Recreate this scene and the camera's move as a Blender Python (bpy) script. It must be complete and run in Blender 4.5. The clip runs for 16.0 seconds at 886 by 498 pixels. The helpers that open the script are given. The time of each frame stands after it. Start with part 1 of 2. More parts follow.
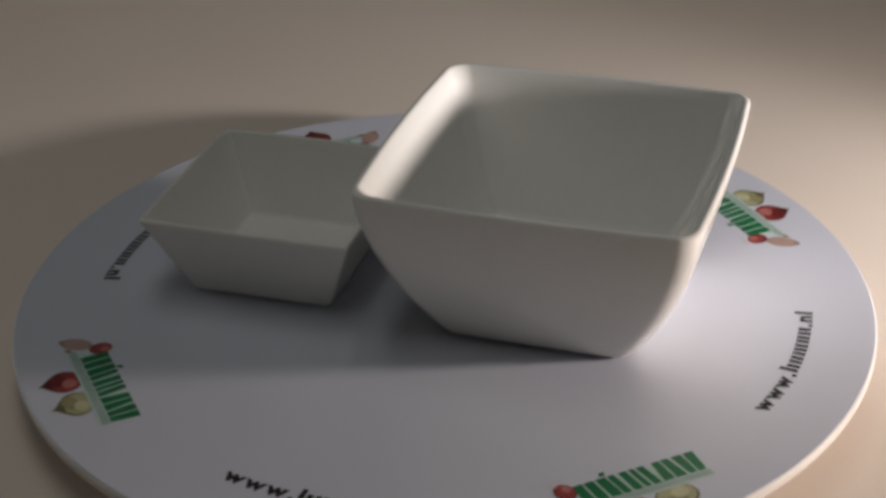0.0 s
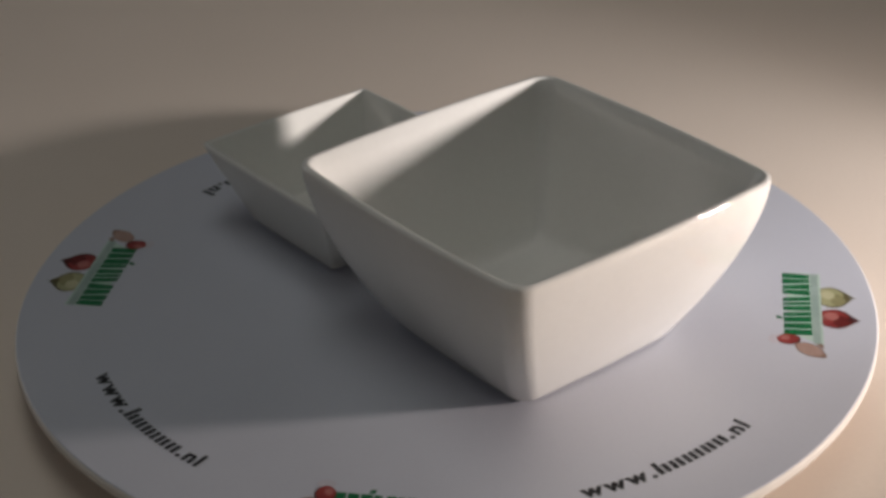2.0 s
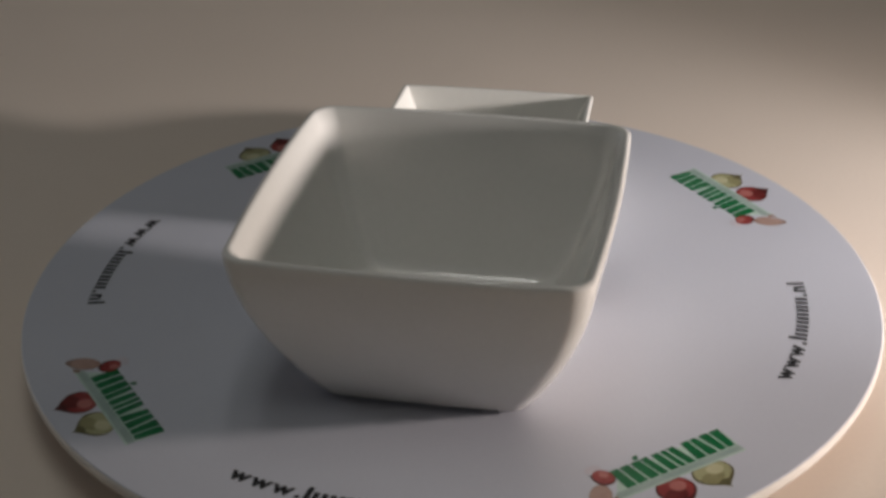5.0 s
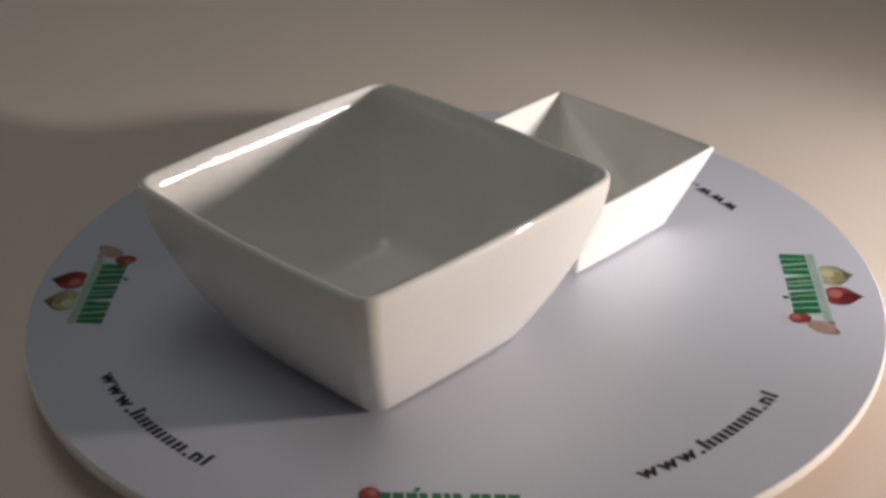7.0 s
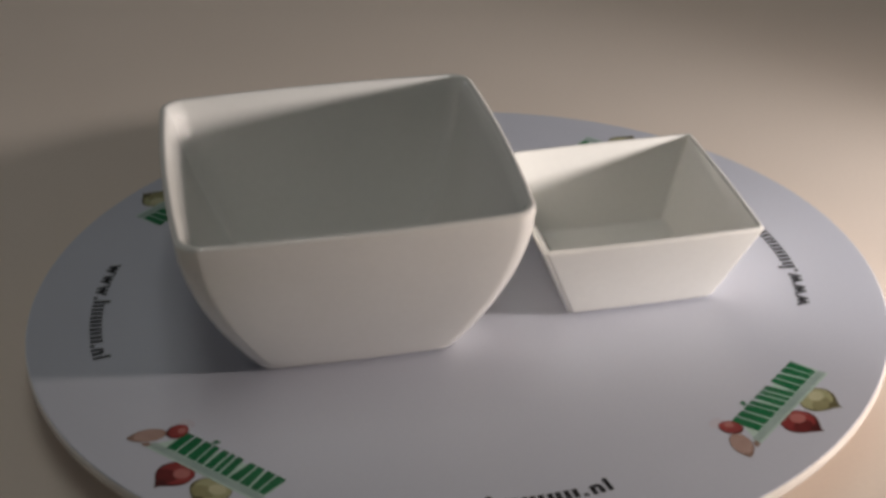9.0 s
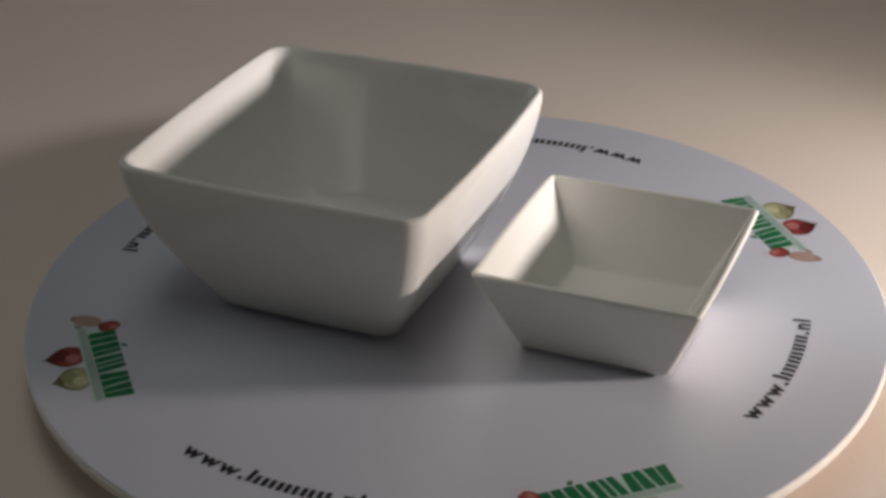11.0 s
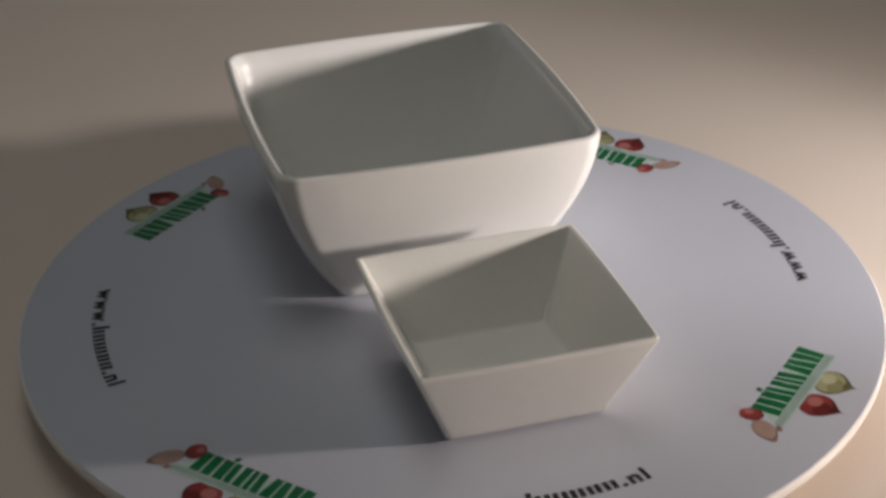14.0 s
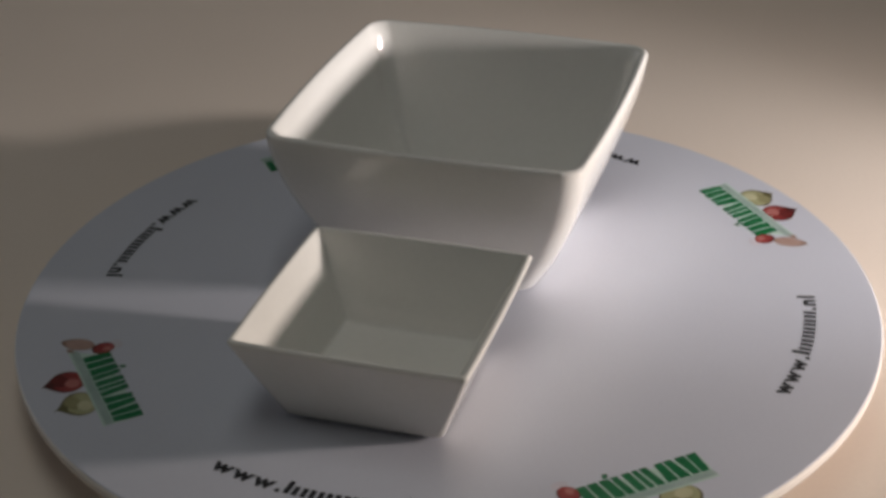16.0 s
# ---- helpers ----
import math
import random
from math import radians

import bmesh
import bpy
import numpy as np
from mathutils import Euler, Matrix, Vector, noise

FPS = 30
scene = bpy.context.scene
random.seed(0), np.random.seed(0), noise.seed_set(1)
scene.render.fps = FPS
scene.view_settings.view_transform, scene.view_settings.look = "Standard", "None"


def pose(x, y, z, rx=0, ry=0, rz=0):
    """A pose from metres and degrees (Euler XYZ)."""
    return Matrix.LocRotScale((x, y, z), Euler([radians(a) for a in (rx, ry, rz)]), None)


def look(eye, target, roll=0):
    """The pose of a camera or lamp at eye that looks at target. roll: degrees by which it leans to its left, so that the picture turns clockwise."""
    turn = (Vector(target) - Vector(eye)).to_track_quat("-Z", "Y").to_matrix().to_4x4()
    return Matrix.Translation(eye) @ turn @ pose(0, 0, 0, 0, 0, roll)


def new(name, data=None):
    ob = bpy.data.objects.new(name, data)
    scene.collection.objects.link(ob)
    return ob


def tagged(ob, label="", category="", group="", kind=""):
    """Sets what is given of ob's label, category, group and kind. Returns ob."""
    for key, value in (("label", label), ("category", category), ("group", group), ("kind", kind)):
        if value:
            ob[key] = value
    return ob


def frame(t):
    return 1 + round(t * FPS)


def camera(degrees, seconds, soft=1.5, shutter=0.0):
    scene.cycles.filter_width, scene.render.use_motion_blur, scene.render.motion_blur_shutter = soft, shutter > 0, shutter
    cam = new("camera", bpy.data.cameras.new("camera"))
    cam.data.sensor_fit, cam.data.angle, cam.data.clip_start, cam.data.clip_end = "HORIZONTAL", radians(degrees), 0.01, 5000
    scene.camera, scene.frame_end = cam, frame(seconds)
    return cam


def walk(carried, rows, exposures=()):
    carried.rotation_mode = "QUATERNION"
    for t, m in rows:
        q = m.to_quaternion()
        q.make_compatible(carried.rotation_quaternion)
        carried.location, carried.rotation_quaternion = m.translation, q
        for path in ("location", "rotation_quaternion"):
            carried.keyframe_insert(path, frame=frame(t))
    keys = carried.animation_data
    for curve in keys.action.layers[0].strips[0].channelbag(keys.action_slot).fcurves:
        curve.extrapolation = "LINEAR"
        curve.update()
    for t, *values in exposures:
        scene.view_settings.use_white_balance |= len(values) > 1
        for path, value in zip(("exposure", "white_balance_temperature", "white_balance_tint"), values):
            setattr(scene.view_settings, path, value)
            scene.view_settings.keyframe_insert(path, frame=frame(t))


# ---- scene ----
SECONDS = 16.0
SPIN = 16.9154          # degrees a second, clockwise from above
SWAY = (0.411, 0.348, -0.054, -0.361, -0.484, -0.313, -0.358, 0.232, 0.417, 0.126, 0.009, 0.027)  # unevenness of the motor, degrees, at even steps

# ---- camera ----
cam = camera(29.983, SECONDS, soft=3.6)
STAND = Matrix((
    (0.999804, 0.019485, 0.003524, 0.00000),
    (-0.006527, 0.492328, -0.870385, -0.56631),
    (-0.018695, 0.870192, 0.492359, 0.33896),
    (0, 0, 0, 1)))
walk(cam, [(0.0, STAND), (SECONDS, STAND)])

# ---- light ----
world = bpy.data.worlds.new("world")
scene.world = world
world.use_nodes = True
world.node_tree.nodes["Background"].inputs["Color"].default_value = (0.80, 0.88, 1.0, 1)
world.node_tree.nodes["Background"].inputs["Strength"].default_value = 0.05


def area(name, place, aim, wide, high, watts, colour):
    data = bpy.data.lights.new(name, "AREA")
    data.shape, data.size, data.size_y = "RECTANGLE", wide, high
    data.energy, data.color = watts, colour
    ob = new(name, data)
    ob.matrix_world = look(place, aim)
    return ob


TABLE_Z = -0.022
# a small reflector lamp standing low beside the turntable gives the long shadows: a wide warm spill, and a whiter hot core
LAMP_AT = (0.565, -0.112, 0.117)
for name, aim, watts, colour, wide, blend in (
        ("lamp_spill_light", (-0.15, 0.06, 0.0), 11.0, (1.0, 0.86, 0.785), 110.0, 1.0),
        ("lamp_core_light", (0.111, 0.112, 0.012), 7.8, (0.97, 0.95, 0.98), 45.0, 0.9)):
    data = bpy.data.lights.new(name, "SPOT")
    data.energy, data.color, data.spot_size, data.spot_blend, data.shadow_soft_size = watts, colour, radians(wide), blend, 0.023
    new(name, data).matrix_world = look(LAMP_AT, aim)
# the room's ceiling fixture with two tubes
for x in (-0.22, 0.06):
    area("ceiling_tube_light", (x, -0.22, 1.66), (x, -0.22, 0.0), 0.08, 1.3, 1.66, (0.93, 0.95, 0.90))
# unseen cool fill added just inside the west wall, which has no opening
area("side_fill_light", (-1.86, 1.10, 0.60), (-0.3, 0.2, 0.0), 0.8, 0.9, 2.6, (0.90, 0.92, 1.0))


# ---- materials ----
def material(name):
    m = bpy.data.materials.new(name)
    m.use_nodes = True
    nt = m.node_tree
    return m, nt, nt.nodes["Principled BSDF"]


def noise_node(nt, scale, detail=4.0, rough=0.55):
    co = nt.nodes.new("ShaderNodeTexCoord")
    n = nt.nodes.new("ShaderNodeTexNoise")
    n.inputs["Scale"].default_value, n.inputs["Detail"].default_value = scale, detail
    n.inputs["Roughness"].default_value = rough
    nt.links.new(co.outputs["Object"], n.inputs["Vector"])
    return n


def ramp_node(nt, fac, a, b, lo=0.3, hi=0.7):
    r = nt.nodes.new("ShaderNodeValToRGB")
    r.color_ramp.elements[0].position, r.color_ramp.elements[1].position = lo, hi
    r.color_ramp.elements[0].color, r.color_ramp.elements[1].color = (*a, 1), (*b, 1)
    nt.links.new(fac, r.inputs["Fac"])
    return r


def mixed(nt, a, b, fac):
    m = nt.nodes.new("ShaderNodeMix")
    m.data_type = "RGBA"
    m.inputs["Factor"].default_value = fac
    nt.links.new(a, m.inputs["A"])
    nt.links.new(b, m.inputs["B"])
    return m.outputs["Result"]


def surface(name, dark, light, rough, scale=40.0, fine=900.0, bump=0.0, coat=0.0, specular=0.5):
    """Colour that wanders between two tones at a broad and a fine scale, with a fine relief."""
    m, nt, b = material(name)
    broad, grain = noise_node(nt, scale), noise_node(nt, fine, 2.0)
    c1 = ramp_node(nt, broad.outputs["Fac"], dark, light)
    c2 = ramp_node(nt, grain.outputs["Fac"], dark, light)
    nt.links.new(mixed(nt, c1.outputs["Color"], c2.outputs["Color"], 0.35), b.inputs["Base Color"])
    rr = nt.nodes.new("ShaderNodeMapRange")
    rr.inputs["To Min"].default_value, rr.inputs["To Max"].default_value = rough * 0.85, rough * 1.15
    nt.links.new(broad.outputs["Fac"], rr.inputs["Value"])
    nt.links.new(rr.outputs["Result"], b.inputs["Roughness"])
    b.inputs["Specular IOR Level"].default_value = specular
    if coat:
        b.inputs["Coat Weight"].default_value, b.inputs["Coat Roughness"].default_value = coat, 0.05
    if bump:
        bn = nt.nodes.new("ShaderNodeBump")
        bn.inputs["Strength"].default_value, bn.inputs["Distance"].default_value = bump, 0.0005
        nt.links.new(grain.outputs["Fac"], bn.inputs["Height"])
        nt.links.new(bn.outputs["Normal"], b.inputs["Normal"])
    return m


GLAZE = surface("white_glazed_porcelain", (0.83, 0.82, 0.785), (0.875, 0.865, 0.83), 0.016, 25, 400, specular=0.62)
GLAZE_SMALL = surface("cream_glazed_porcelain", (0.80, 0.79, 0.745), (0.85, 0.84, 0.795), 0.030, 25, 400)
FOOT = surface("bare_porcelain_foot", (0.60, 0.58, 0.54), (0.70, 0.68, 0.64), 0.7, 60, 900)
SHEET = surface("white_laminated_sheet", (0.568, 0.585, 0.660), (0.618, 0.635, 0.710), 0.42, 12, 700, 0.05)
BOARD = surface("white_painted_board", (0.72, 0.68, 0.63), (0.80, 0.76, 0.71), 0.5, 30, 700, 0.1)
TABLE = surface("cream_tabletop_laminate", (0.79, 0.69, 0.60), (0.85, 0.745, 0.65), 0.5, 5, 500, 0.08)
BASE = surface("dark_plastic_base", (0.03, 0.03, 0.03), (0.05, 0.05, 0.05), 0.5, 40, 500)
PLASTER = surface("painted_plaster", (0.60, 0.60, 0.60), (0.67, 0.67, 0.665), 0.8, 3, 120, 0.2)
FLOORING = surface("brown_floor", (0.16, 0.12, 0.09), (0.22, 0.17, 0.12), 0.6, 4, 90, 0.2)
INK = surface("black_print", (0.012, 0.012, 0.014), (0.03, 0.03, 0.033), 0.55, 90, 1500, specular=0.2)
GREEN = surface("green_print", (0.002, 0.11, 0.034), (0.006, 0.18, 0.062), 0.42, 120, 1500)
PALE = surface("pale_green_print", (0.36, 0.52, 0.44), (0.58, 0.70, 0.64), 0.42, 60, 1200)
SILVER = surface("grey_green_print", (0.26, 0.36, 0.33), (0.42, 0.52, 0.49), 0.42, 90, 1200)
RED = surface("red_print", (0.19, 0.025, 0.025), (0.36, 0.06, 0.055), 0.42, 110, 1300)
DARK_RED = surface("dark_red_print", (0.05, 0.010, 0.010), (0.13, 0.022, 0.02), 0.42, 110, 1300)
YELLOW = surface("pale_yellow_print", (0.32, 0.32, 0.17), (0.46, 0.45, 0.26), 0.42, 110, 1300)
PALE_YELLOW = surface("cream_yellow_print", (0.46, 0.45, 0.27), (0.58, 0.56, 0.36), 0.42, 110, 1300)
OLIVE = surface("olive_print", (0.07, 0.065, 0.03), (0.16, 0.14, 0.065), 0.42, 110, 1300)
SKIN_RED = surface("deep_red_print", (0.08, 0.01, 0.01), (0.20, 0.028, 0.026), 0.42, 110, 1300)
SKIN_YELLOW = surface("dull_yellow_print", (0.22, 0.21, 0.10), (0.34, 0.32, 0.17), 0.42, 110, 1300)
BLUSH = surface("blush_red_print", (0.36, 0.10, 0.09), (0.50, 0.20, 0.18), 0.42, 110, 1300)
TAN = surface("tan_print", (0.20, 0.12, 0.09), (0.34, 0.22, 0.17), 0.42, 110, 1300)
PINK = surface("pink_print", (0.36, 0.23, 0.19), (0.52, 0.37, 0.32), 0.42, 110, 1300)
LILAC = surface("lilac_grey_print", (0.50, 0.48, 0.55), (0.66, 0.63, 0.68), 0.42, 110, 1300)


def part(name, bm, mat, parent=None, label="", smooth=True):
    me = bpy.data.meshes.new(name)
    bm.normal_update()
    bm.to_mesh(me)
    bm.free()
    me.materials.append(mat)
    for poly in me.polygons:
        poly.use_smooth = smooth and len(poly.vertices) < 5
    if smooth:
        me.set_sharp_from_angle(angle=radians(40))
    ob = new(name, me)
    if parent:
        ob.parent = parent
    if label:
        ob["label"] = label
    return ob


def box(bm, x0, x1, y0, y1, z0, z1):
    v = [bm.verts.new((x, y, z)) for z in (z0, z1) for y in (y0, y1) for x in (x0, x1)]
    for f in ((0, 2, 3, 1), (4, 5, 7, 6), (0, 1, 5, 4), (2, 6, 7, 3), (0, 4, 6, 2), (1, 3, 7, 5)):
        bm.faces.new([v[i] for i in f])


def lathe(bm, rings, steps=192):
    """A body turned about z from (radius, height) rings, closed at both ends."""
    loops = [[bm.verts.new((r * math.cos(2 * math.pi * i / steps), r * math.sin(2 * math.pi * i / steps), z))
              for i in range(steps)] for r, z in rings]
    for a, b in zip(loops, loops[1:]):
        for i in range(steps):
            j = (i + 1) % steps
            bm.faces.new((a[i], a[j], b[j], b[i]))
    bm.faces.new(loops[0][::-1])
    bm.faces.new(loops[-1])


# ---- the room ----
def room():
    bm = bmesh.new()
    box(bm, -1.9, 2.2, -1.9, 2.4, -0.80, -0.77)
    tagged(part("floor", bm, FLOORING, smooth=False), "brown floor of the room", "floor", kind="structure")
    for name, b in (("wall_west", (-2.0, -1.9, -1.9, 2.4)), ("wall_south", (-1.9, 2.2, -2.0, -1.9)),
                    ("wall_north", (-1.9, 2.2, 2.4, 2.5)), ("wall_east", (2.2, 2.3, -1.9, 2.4))):
        bm = bmesh.new()
        box(bm, *b, -0.80, 1.7)
        tagged(part(name, bm, PLASTER, smooth=False), "plain painted plaster wall", "wall", kind="structure")
    bm = bmesh.new()
    box(bm, -2.0, 2.3, -2.0, 2.5, 1.7, 1.8)
    tagged(part("ceiling", bm, PLASTER, smooth=False), "plain painted ceiling", "ceiling", kind="structure")


room()


def table():
    bm = bmesh.new()
    box(bm, -1.0, 1.05, -0.52, 1.5, TABLE_Z - 0.03, TABLE_Z)
    bmesh.ops.bevel(bm, geom=bm.edges[:], offset=0.004, segments=2, affect="EDGES")
    thing = new("table")
    thing.location = (0, 0, 0)
    part("tabletop", bm, TABLE, thing, smooth=False)
    for x in (-0.92, 0.97):
        for y in (-0.44, 1.42):
            bm = bmesh.new()
            box(bm, x - 0.03, x + 0.03, y - 0.03, y + 0.03, -0.77, TABLE_Z - 0.03)
            part("leg", bm, TABLE, thing, smooth=False)
    tagged(thing, "plain cream laminate table with a matt top", "table")


table()

# ---- turntable ----
DISC_R = 0.1686
OFF = (-0.0024, 0.0008)      # the board sits a little off the axle
turntable = tagged(new("turntable"), "round white display turntable with printed sheet, turning on the table", "turntable")


def ring_at(bm, rings, cx, cy):
    lathe(bm, rings)
    bmesh.ops.translate(bm, verts=bm.verts, vec=(cx, cy, 0))


bm = bmesh.new()
ring_at(bm, ((DISC_R - 0.0012, -0.0048), (DISC_R - 0.0003, -0.0044), (DISC_R, -0.0036), (DISC_R, -0.0010), (DISC_R - 0.0003, -0.0006), (DISC_R - 0.001, -0.0004)), *OFF)
part("board", bm, BOARD, turntable, "white painted round board")
bm = bmesh.new()
ring_at(bm, ((DISC_R - 0.0008, -0.0004), (DISC_R - 0.0005, -0.0002), (DISC_R - 0.0008, 0.0)), *OFF)
part("printed_sheet", bm, SHEET, turntable, "white laminated sheet", smooth=False)
bm = bmesh.new()
lathe(bm, ((0.075, TABLE_Z), (0.075, -0.016), (0.070, -0.012), (0.030, -0.010), (0.030, -0.0048)), 96)
part("base", bm, BASE, turntable, "dark plastic turntable base")

LIFT = 0.00003


def flat(bm, pts, z):
    bm.faces.new([bm.verts.new((x, y, z)) for x, y in pts])


def placed(ob, radius, degrees):
    """Stand a print at that radius and bearing, with its top towards the axle."""
    a = radians(degrees)
    ob.matrix_local = Matrix.Translation((radius * math.cos(a), radius * math.sin(a), 0)) @ Matrix.Rotation(a + math.pi / 2, 4, "Z")


def blob(bm, cx, cy, rx, ry, turn, tip, z, squash=0.35, n=32):
    """An onion-like outline, drawn out to a tip."""
    pts = []
    for i in range(n):
        a = 2 * math.pi * i / n
        x, y = math.cos(a) * rx, math.sin(a) * ry
        if x > 0:
            y *= 1 - squash * (x / rx) ** 2 * 0.30
            x += tip * max(0.0, math.cos(a)) ** 10
        c, s = math.cos(turn), math.sin(turn)
        pts.append((cx + x * c - y * s, cy + x * s + y * c))
    flat(bm, pts, z)


# the mark: five green blocks on a pale bar, with onions round it
def block_shape(low, high, splits):
    """Plain upright bars that fill the span between (left, right) at foot and head, parted by narrow gaps."""
    edges = [0.0] + [e for f in splits for e in (f - 0.04, f + 0.04)] + [1.0]

    def at(f, g):
        x0, x1 = low[0] + (high[0] - low[0]) * g, low[1] + (high[1] - low[1]) * g
        return (x0 + (x1 - x0) * f, 0.0044 + 0.0105 * g)
    return [[at(f0, 0), at(f1, 0), at(f1, 1), at(f0, 1)] for f0, f1 in zip(edges[::2], edges[1::2])]


BLOCKS = (((-0.0163, -0.0076), (-0.0165, -0.0086), (0.50,)),
          ((-0.0068, 0.0008), (-0.0078, -0.0008), (0.58,)),
          ((0.0018, 0.0122), (0.0008, 0.0104), (0.36, 0.66)),
          ((0.0130, 0.0220), (0.0136, 0.0200), (0.50,)),
          ((0.0228, 0.0292), (0.0212, 0.0298), (0.50,)))


def mark(radius, degrees):
    holder_bm = bmesh.new()
    # pale ground behind the blocks
    flat(holder_bm, [(-0.0215, 0.0030), (0.0300, 0.0030), (0.0300, 0.0125), (0.0250, 0.0138), (-0.0150, 0.0122)], LIFT)
    mk = part("mark", holder_bm, PALE, turntable, "printed green mark with red and yellow onions", smooth=False)
    placed(mk, radius, degrees)
    bm = bmesh.new()
    flat(bm, [(-0.0246, 0.0004), (0.0304, 0.0001), (0.0299, 0.0040), (-0.0212, 0.0042)], LIFT * 2)
    part("bar", bm, SILVER, mk, smooth=False)
    bm = bmesh.new()
    flat(bm, [(-0.0246, 0.0004), (0.0304, 0.0001), (0.0304, 0.0010), (-0.0240, 0.0012)], LIFT * 2.6)
    part("bar_edge", bm, PALE, mk, smooth=False)
    bm = bmesh.new()
    flat(bm, [(-0.0250, 0.0004), (-0.0225, 0.0004), (-0.0215, 0.0026), (-0.0236, 0.0026)], LIFT * 2.8)
    part("bar_end", bm, TAN, mk, smooth=False)
    for low, high, splits in BLOCKS:
        bm = bmesh.new()
        for quad in block_shape(low, high, splits):
            flat(bm, quad, LIFT * 1.9)
        bmesh.ops.recalc_face_normals(bm, faces=bm.faces)
        part("block", bm, GREEN, mk, "dark green block", smooth=False)
    bm = bmesh.new()
    flat(bm, [(-0.0056, 0.0155), (-0.0036, 0.0155), (-0.0030, 0.0176), (-0.0050, 0.0176)], LIFT * 1.9)
    part("block", bm, GREEN, mk, "small dark green block", smooth=False)
    for name, mat, edge, cx, cy, rx, ry, turn, tip, z in (
            ("onion_yellow", YELLOW, OLIVE, 0.0128, -0.0040, 0.0064, 0.0077, -1.52, 0.0012, 0.6),
            ("onion_red", RED, DARK_RED, -0.0031, -0.0047, 0.0067, 0.0070, -1.62, 0.0012, 1.2),
            ("bulb_red", RED, DARK_RED, -0.0198, 0.0133, 0.0045, 0.0037, 1.75, 0.0, 2.8),
            ("clove_pink", PINK, TAN, -0.0264, 0.0055, 0.0064, 0.0038, -2.25, 0.0010, 2.2)):
        bm = bmesh.new()
        blob(bm, cx, cy, rx, ry, turn, tip, LIFT * z)
        part(name, bm, edge, mk, smooth=False)
        bm = bmesh.new()
        blob(bm, cx + 0.0002, cy + (0.0006 if name.startswith("onion") else 0.0003), rx * 0.90, ry * 0.90, turn, 0.0, LIFT * (z + 0.5))
        part("flesh", bm, mat, mk, smooth=False)
        if name.startswith("onion"):
            # the darker skin towards the tip, the pale shoulder and the dry stalk
            red = name.endswith("red")
            bm = bmesh.new()
            blob(bm, cx - 0.0016, cy - rx * 0.34, rx * 0.46, ry * 0.60, turn, 0.0004, LIFT * (z + 0.8))
            part("shaded_skin", bm, SKIN_RED if red else SKIN_YELLOW, mk, smooth=False)
            bm = bmesh.new()
            blob(bm, cx + ry * 0.24, cy + rx * 0.22, rx * 0.42, ry * 0.42, turn, 0.0, LIFT * (z + 1.0))
            part("sheen", bm, BLUSH if red else PALE_YELLOW, mk, smooth=False)
            ex, ey = cx + math.cos(turn) * (rx + tip), cy + math.sin(turn) * (rx + tip)
            bm = bmesh.new()
            blob(bm, ex, ey + 0.0015, 0.0017, 0.0022, turn, 0.0008, LIFT * (z + 1.1))
            part("dry_tip", bm, edge, mk, smooth=False)
            bm = bmesh.new()
            flat(bm, [(ex - 0.0005, ey + 0.0010), (ex + 0.0005, ey + 0.0010), (ex + 0.0004, ey - 0.0018), (ex + 0.0001, ey - 0.0018)], LIFT * (z + 0.2))
            part("stalk", bm, edge, mk, smooth=False)
        elif name.startswith("bulb"):
            bm = bmesh.new()
            blob(bm, cx + 0.0010, cy + 0.0012, rx * 0.40, ry * 0.40, turn, 0.0, LIFT * (z + 1.0))
            part("sheen", bm, BLUSH, mk, smooth=False)
    bm = bmesh.new()
    blob(bm, -0.0204, 0.0186, 0.0022, 0.0032, 1.57, 0.0, LIFT * 3)
    part("pale_spot", bm, LILAC, mk, smooth=False)


for r, d in ((0.1457, 24.6), (0.1489, 115.2), (0.1498, 204.8), (0.1486, 294.3)):
    mark(r, d)


# the address in black letters; the name in it is set as bars
def glyphs(text, size):
    data = bpy.data.curves.new("lettering", "FONT")
    data.body, data.size, data.resolution_u, data.offset = text, size, 3, size * 0.045
    ob = bpy.data.objects.new("lettering", data)
    scene.collection.objects.link(ob)
    bpy.context.view_layer.update()
    me = bpy.data.meshes.new_from_object(ob.evaluated_get(bpy.context.evaluated_depsgraph_get()))
    wide = max((v.co.x for v in me.vertices), default=0)
    bpy.data.objects.remove(ob)
    return me, wide


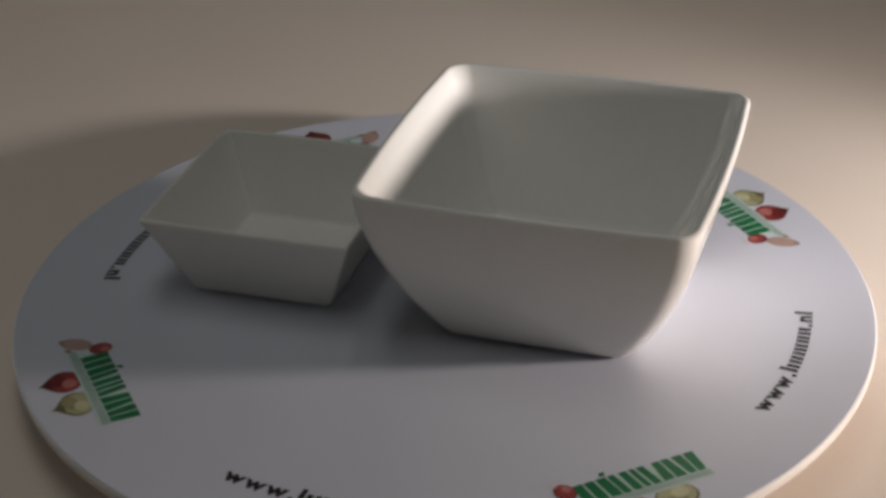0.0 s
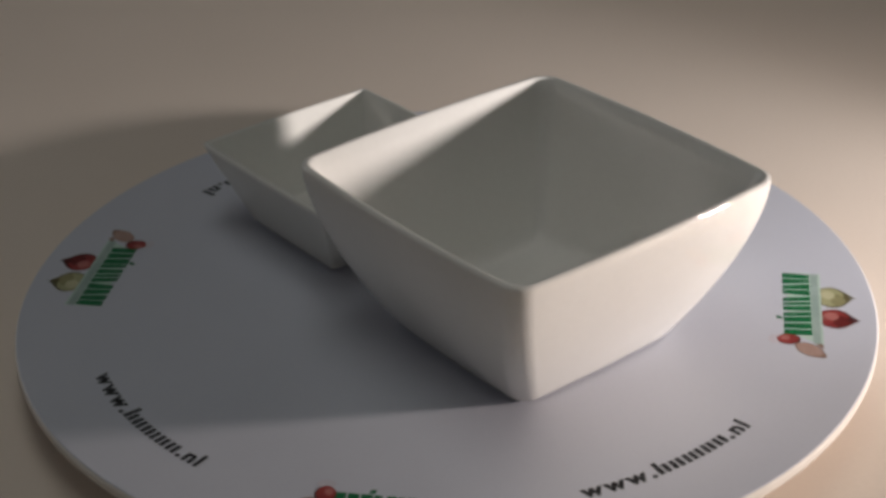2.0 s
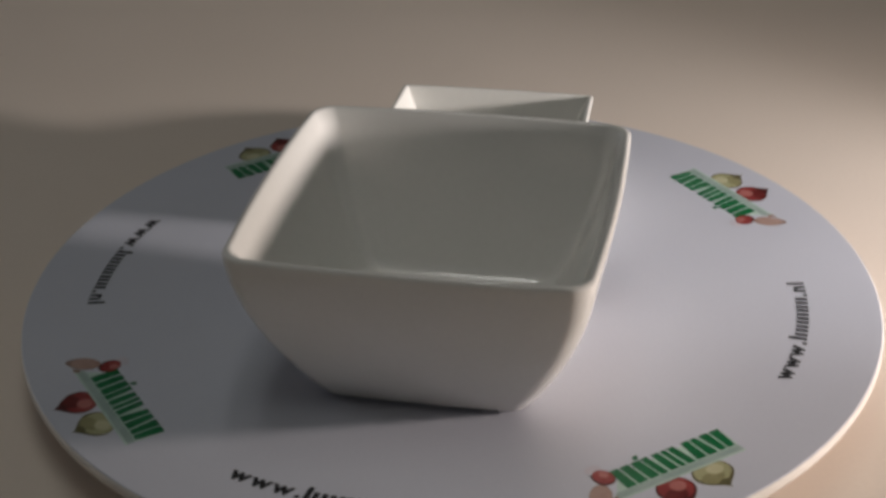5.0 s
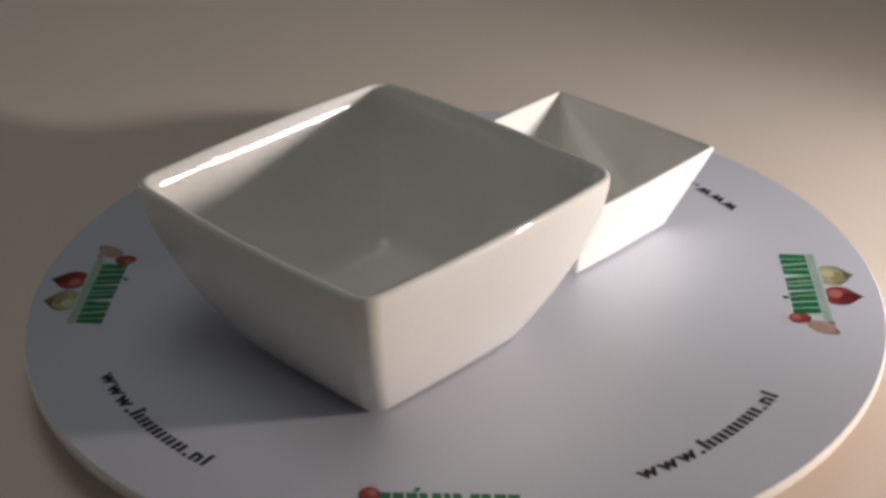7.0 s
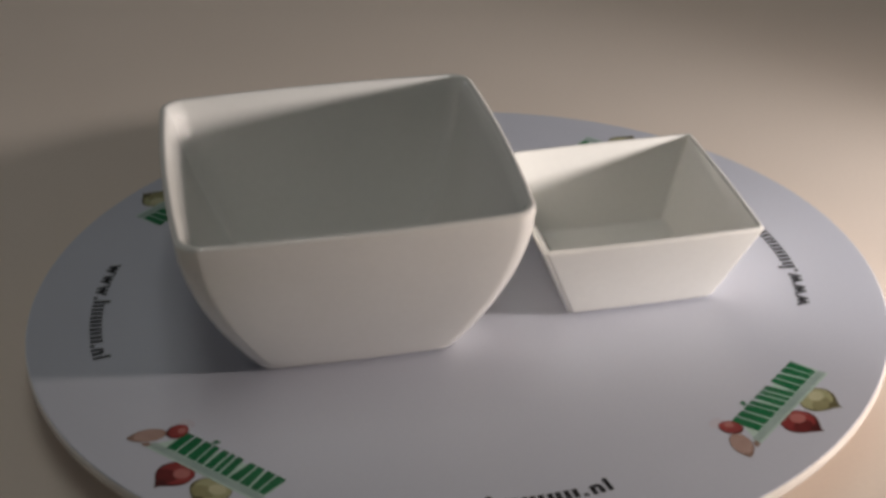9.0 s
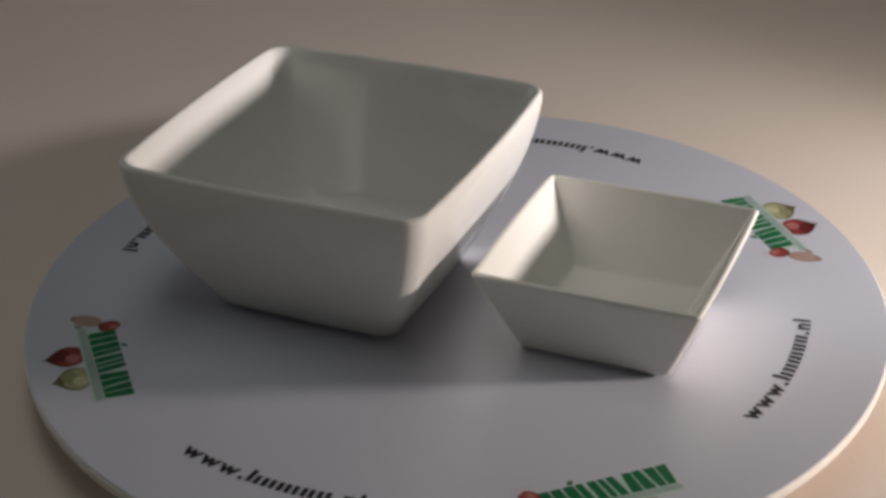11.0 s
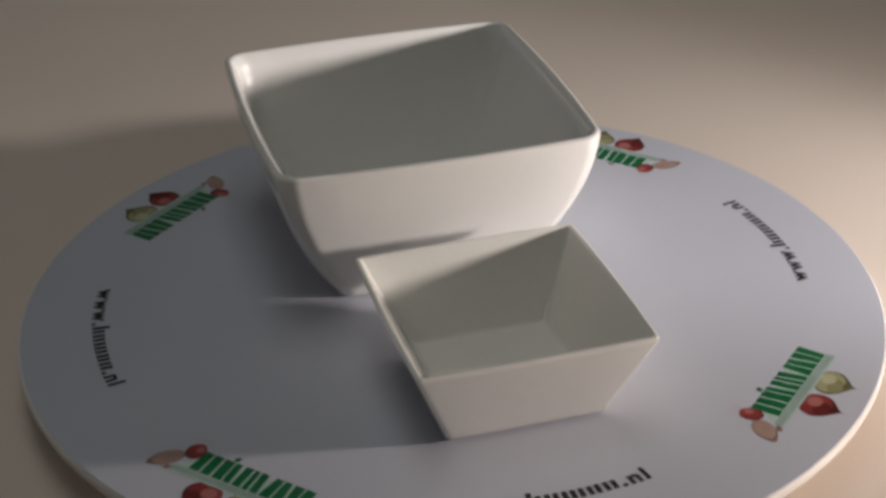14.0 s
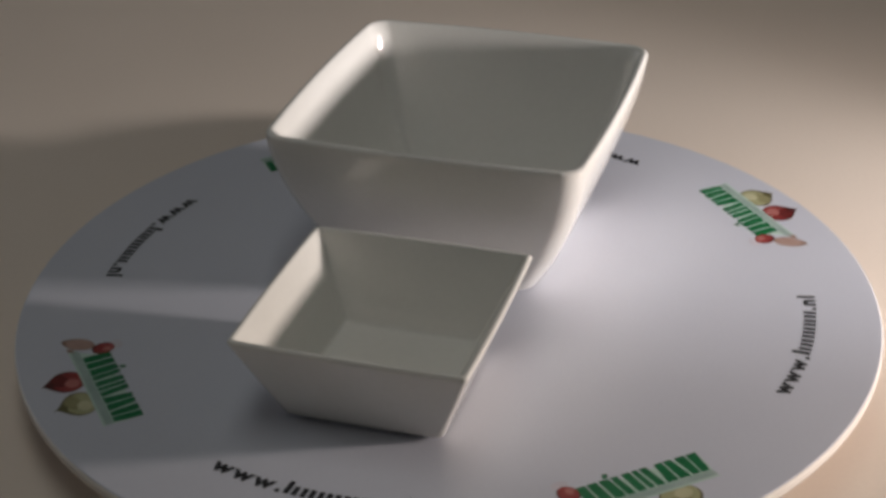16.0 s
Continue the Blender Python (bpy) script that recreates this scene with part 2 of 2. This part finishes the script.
def address(radius, start, end):
    size = 0.0088
    items, x = [], 0.0
    for ch in "www.":
        me, wide = glyphs(ch, size)
        items.append((ch, me, x))
        x += wide + 0.0007
    x += 0.0003
    for w, h, tall in ((0.0044, 0.0047, True), (0.0044, 0.0047, False), (0.0070, 0.0047, False), (0.0043, 0.0047, False), (0.0044, 0.0047, False)):
        items.append((None, (w, h, tall), x))
        x += w + 0.0010
    for ch in ".nl":
        me, wide = glyphs(ch, size)
        items.append((ch, me, x))
        x += wide + 0.0009
    length = x - 0.0009
    stretch = radians(end - start) * radius / length
    mother = None
    for ch, what, x0 in items:
        bm = bmesh.new()
        if ch:
            bm.from_mesh(what)
            bpy.data.meshes.remove(what)
        else:
            w, h, tall = what
            s = 0.0018
            # plain upright bars, as dark and as wide as the lettering
            quads = [(0, 0, s, h * (1.45 if tall else 1)), (w - s, 0, w, h)]
            if w > 0.006:
                quads.append((w / 2 - s / 2, 0, w / 2 + s / 2, h))
            for a, b, c, d in quads:
                flat(bm, [(a, b), (c, b), (c, d), (a, d)], 0)
        for v in bm.verts:
            v.co.x, v.co.y = (v.co.x + x0) * stretch, v.co.y
            a = radians(start) + v.co.x / radius
            rr = radius - v.co.y
            v.co = Vector((rr * math.cos(a), rr * math.sin(a), LIFT * 1.7))
        bmesh.ops.recalc_face_normals(bm, faces=bm.faces)
        ob = part("letter" if ch else "letter_bar", bm, INK, turntable if mother is None else mother, smooth=False)
        if mother is None:
            mother = ob
            mother.name = "address_line"
            mother["label"] = "curved line of black printed lettering"


for r, a, b in ((0.1405, 54.8, 84.2), (0.1408, 145.0, 174.9), (0.1432, 237.6, 266.5), (0.1415, 321.8, 351.2)):
    address(r, a, b)


# ---- bowls ----
def rounded_square(half, corner, bow, n=10):
    """Outline of a square with rounded corners and sides bowed outwards by bow in their middle."""
    pts = []
    for q in range(4):
        cx, cy = (half - corner) * (1, -1, -1, 1)[q], (half - corner) * (1, 1, -1, -1)[q]
        for i in range(n + 1):
            a = math.pi / 2 * (q + i / n)
            pts.append((cx + corner * math.cos(a), cy + corner * math.sin(a)))
        nx, ny = (half - corner) * (1, -1, -1, 1)[(q + 1) % 4], (half - corner) * (1, 1, -1, -1)[(q + 1) % 4]
        ax, ay = pts[-1]
        bx, by = nx + corner * math.cos(math.pi / 2 * (q + 1)), ny + corner * math.sin(math.pi / 2 * (q + 1))
        for i in range(1, 8):
            pts.append((ax + (bx - ax) * i / 8, ay + (by - ay) * i / 8))
    k = bow / half
    return [(x * (1 + k * (1 - (y / half) ** 2)), y * (1 + k * (1 - (x / half) ** 2))) for x, y in pts]


def stacked(bm, levels):
    """A skin over square outlines (half width, corner radius, bow, height), closed at both ends."""
    loops = [[bm.verts.new((x, y, z)) for x, y in rounded_square(h, c, b)] for h, c, b, z in levels]
    n = len(loops[0])
    for a, b in zip(loops, loops[1:]):
        for i in range(n):
            j = (i + 1) % n
            bm.faces.new((a[i], a[j], b[j], b[i]))
    bm.faces.new(loops[0][::-1])
    bm.faces.new(loops[-1])


def bowl(name, rim, base, high, thick, corner_rim, corner_base, bulge, bows, mat, label, floor_round, deep, floor_half, floor_corner, hang, flare):
    """Square bowl: outer wall up, over a rounded lip, down the inner wall to a flat floor. bows: how far the sides belly out at foot, middle and rim."""
    def outer(v):
        return base + (rim - base) * (1 - (1 - v) ** bulge)

    def corner(v):
        return corner_base + (corner_rim - corner_base) * v

    def bow(v):
        low, mid, top = bows
        return low + (top - low) * v + 4 * v * (1 - v) * (mid - 0.5 * low - 0.5 * top)

    levels = [(base - 0.0016, corner_base * 0.8, bows[0], 0.0010), (base - 0.0006, corner_base * 0.9, bows[0], 0.0013)]
    n = 22
    for i in range(n + 1):
        v = i / n
        levels.append((outer(v), corner(v), bow(v), 0.0020 + (high - 0.0020 - thick * 0.5) * v))
    # over the lip, and from its slope on into the inner wall
    for i in range(1, 8):
        a = radians(150) * i / 7
        levels.append((rim - thick * 0.5 * (1 - math.cos(a)), corner_rim - thick * 0.2 * (1 - math.cos(a)), bows[2],
                       high - thick * 0.5 + thick * 0.5 * math.sin(a)))
    top, low, mouth = high - thick * 0.25, deep + floor_round, rim - 0.933 * thick

    def inner(z):
        v = max(0.0, (z - deep) / (top - deep))
        return (floor_half + (mouth - flare - floor_half) * (hang * v + (1 - hang) * (1 - (1 - v) ** 2)) + flare * (max(0.0, v - 0.91) / 0.09) ** 2,
                floor_corner + (corner_rim - thick * 0.37 - floor_corner) * v, bow(v))

    n = 30
    for i in range(1, n + 1):
        z = top + (low - top) * (i / n) ** 1.7
        levels.append((*inner(z), z))
    # the hollow turn from wall to floor
    (h0, c0, b0), (h1, c1, b1) = inner(low), inner(deep)
    h2 = h1 - floor_round
    for i in range(1, 9):
        t = i / 8
        levels.append(((1 - t) ** 2 * h0 + 2 * t * (1 - t) * h1 + t * t * h2, c0 + (c1 - c0) * t, b1, (1 - t) ** 2 * low + (1 - (1 - t) ** 2) * deep))
    thing = tagged(new(name), label, "bowl")
    bm = bmesh.new()
    stacked(bm, levels)
    bmesh.ops.recalc_face_normals(bm, faces=bm.faces)
    part("body", bm, mat, thing)
    bm = bmesh.new()
    stacked(bm, [(base - 0.0035, corner_base * 0.7, bows[0], 0.0), (base - 0.0025, corner_base * 0.75, bows[0], 0.0003), (base - 0.0025, corner_base * 0.75, bows[0], 0.0014)])
    part("foot", bm, FOOT, thing, "unglazed foot")
    return thing


large_bowl = bowl("large_bowl", 0.0624, 0.0386, 0.0683, 0.0030, 0.0078, 0.0080, 1.63, (0.0009, 0.0009, 0.0023), GLAZE,
                  "large white glossy porcelain square bowl with bulging sides, empty", 0.0052, 0.0100, 0.0366, 0.0042, 0.40, 0.0011)
small_bowl = bowl("small_bowl", 0.0427, 0.0295, 0.0375, 0.0024, 0.0018, 0.0025, 1.02, (0.0003, 0.0003, 0.0007), GLAZE_SMALL,
                  "small cream-white porcelain square bowl with straight flared sides, empty", 0.0016, 0.0066, 0.0261, 0.0014, 0.93, 0.0)
large_place = pose(0.0426, -0.0074, 0.0001, 0, 0, -17.5)
small_place = pose(-0.0665, 0.0219, 0.0001, 0, 0, -16.9)


def motions():
    steps = [SECONDS * i / 64 for i in range(65)]
    even = [SECONDS * i / (len(SWAY) - 1) for i in range(len(SWAY))]

    def turned(t):
        return pose(0, 0, 0, 0, 0, -(SPIN * t + float(np.interp(t, even, SWAY))))

    walk(turntable, [(t, turned(t)) for t in steps])
    walk(large_bowl, [(t, turned(t) @ large_place) for t in steps])
    walk(small_bowl, [(t, turned(t) @ small_place) for t in steps])


motions()
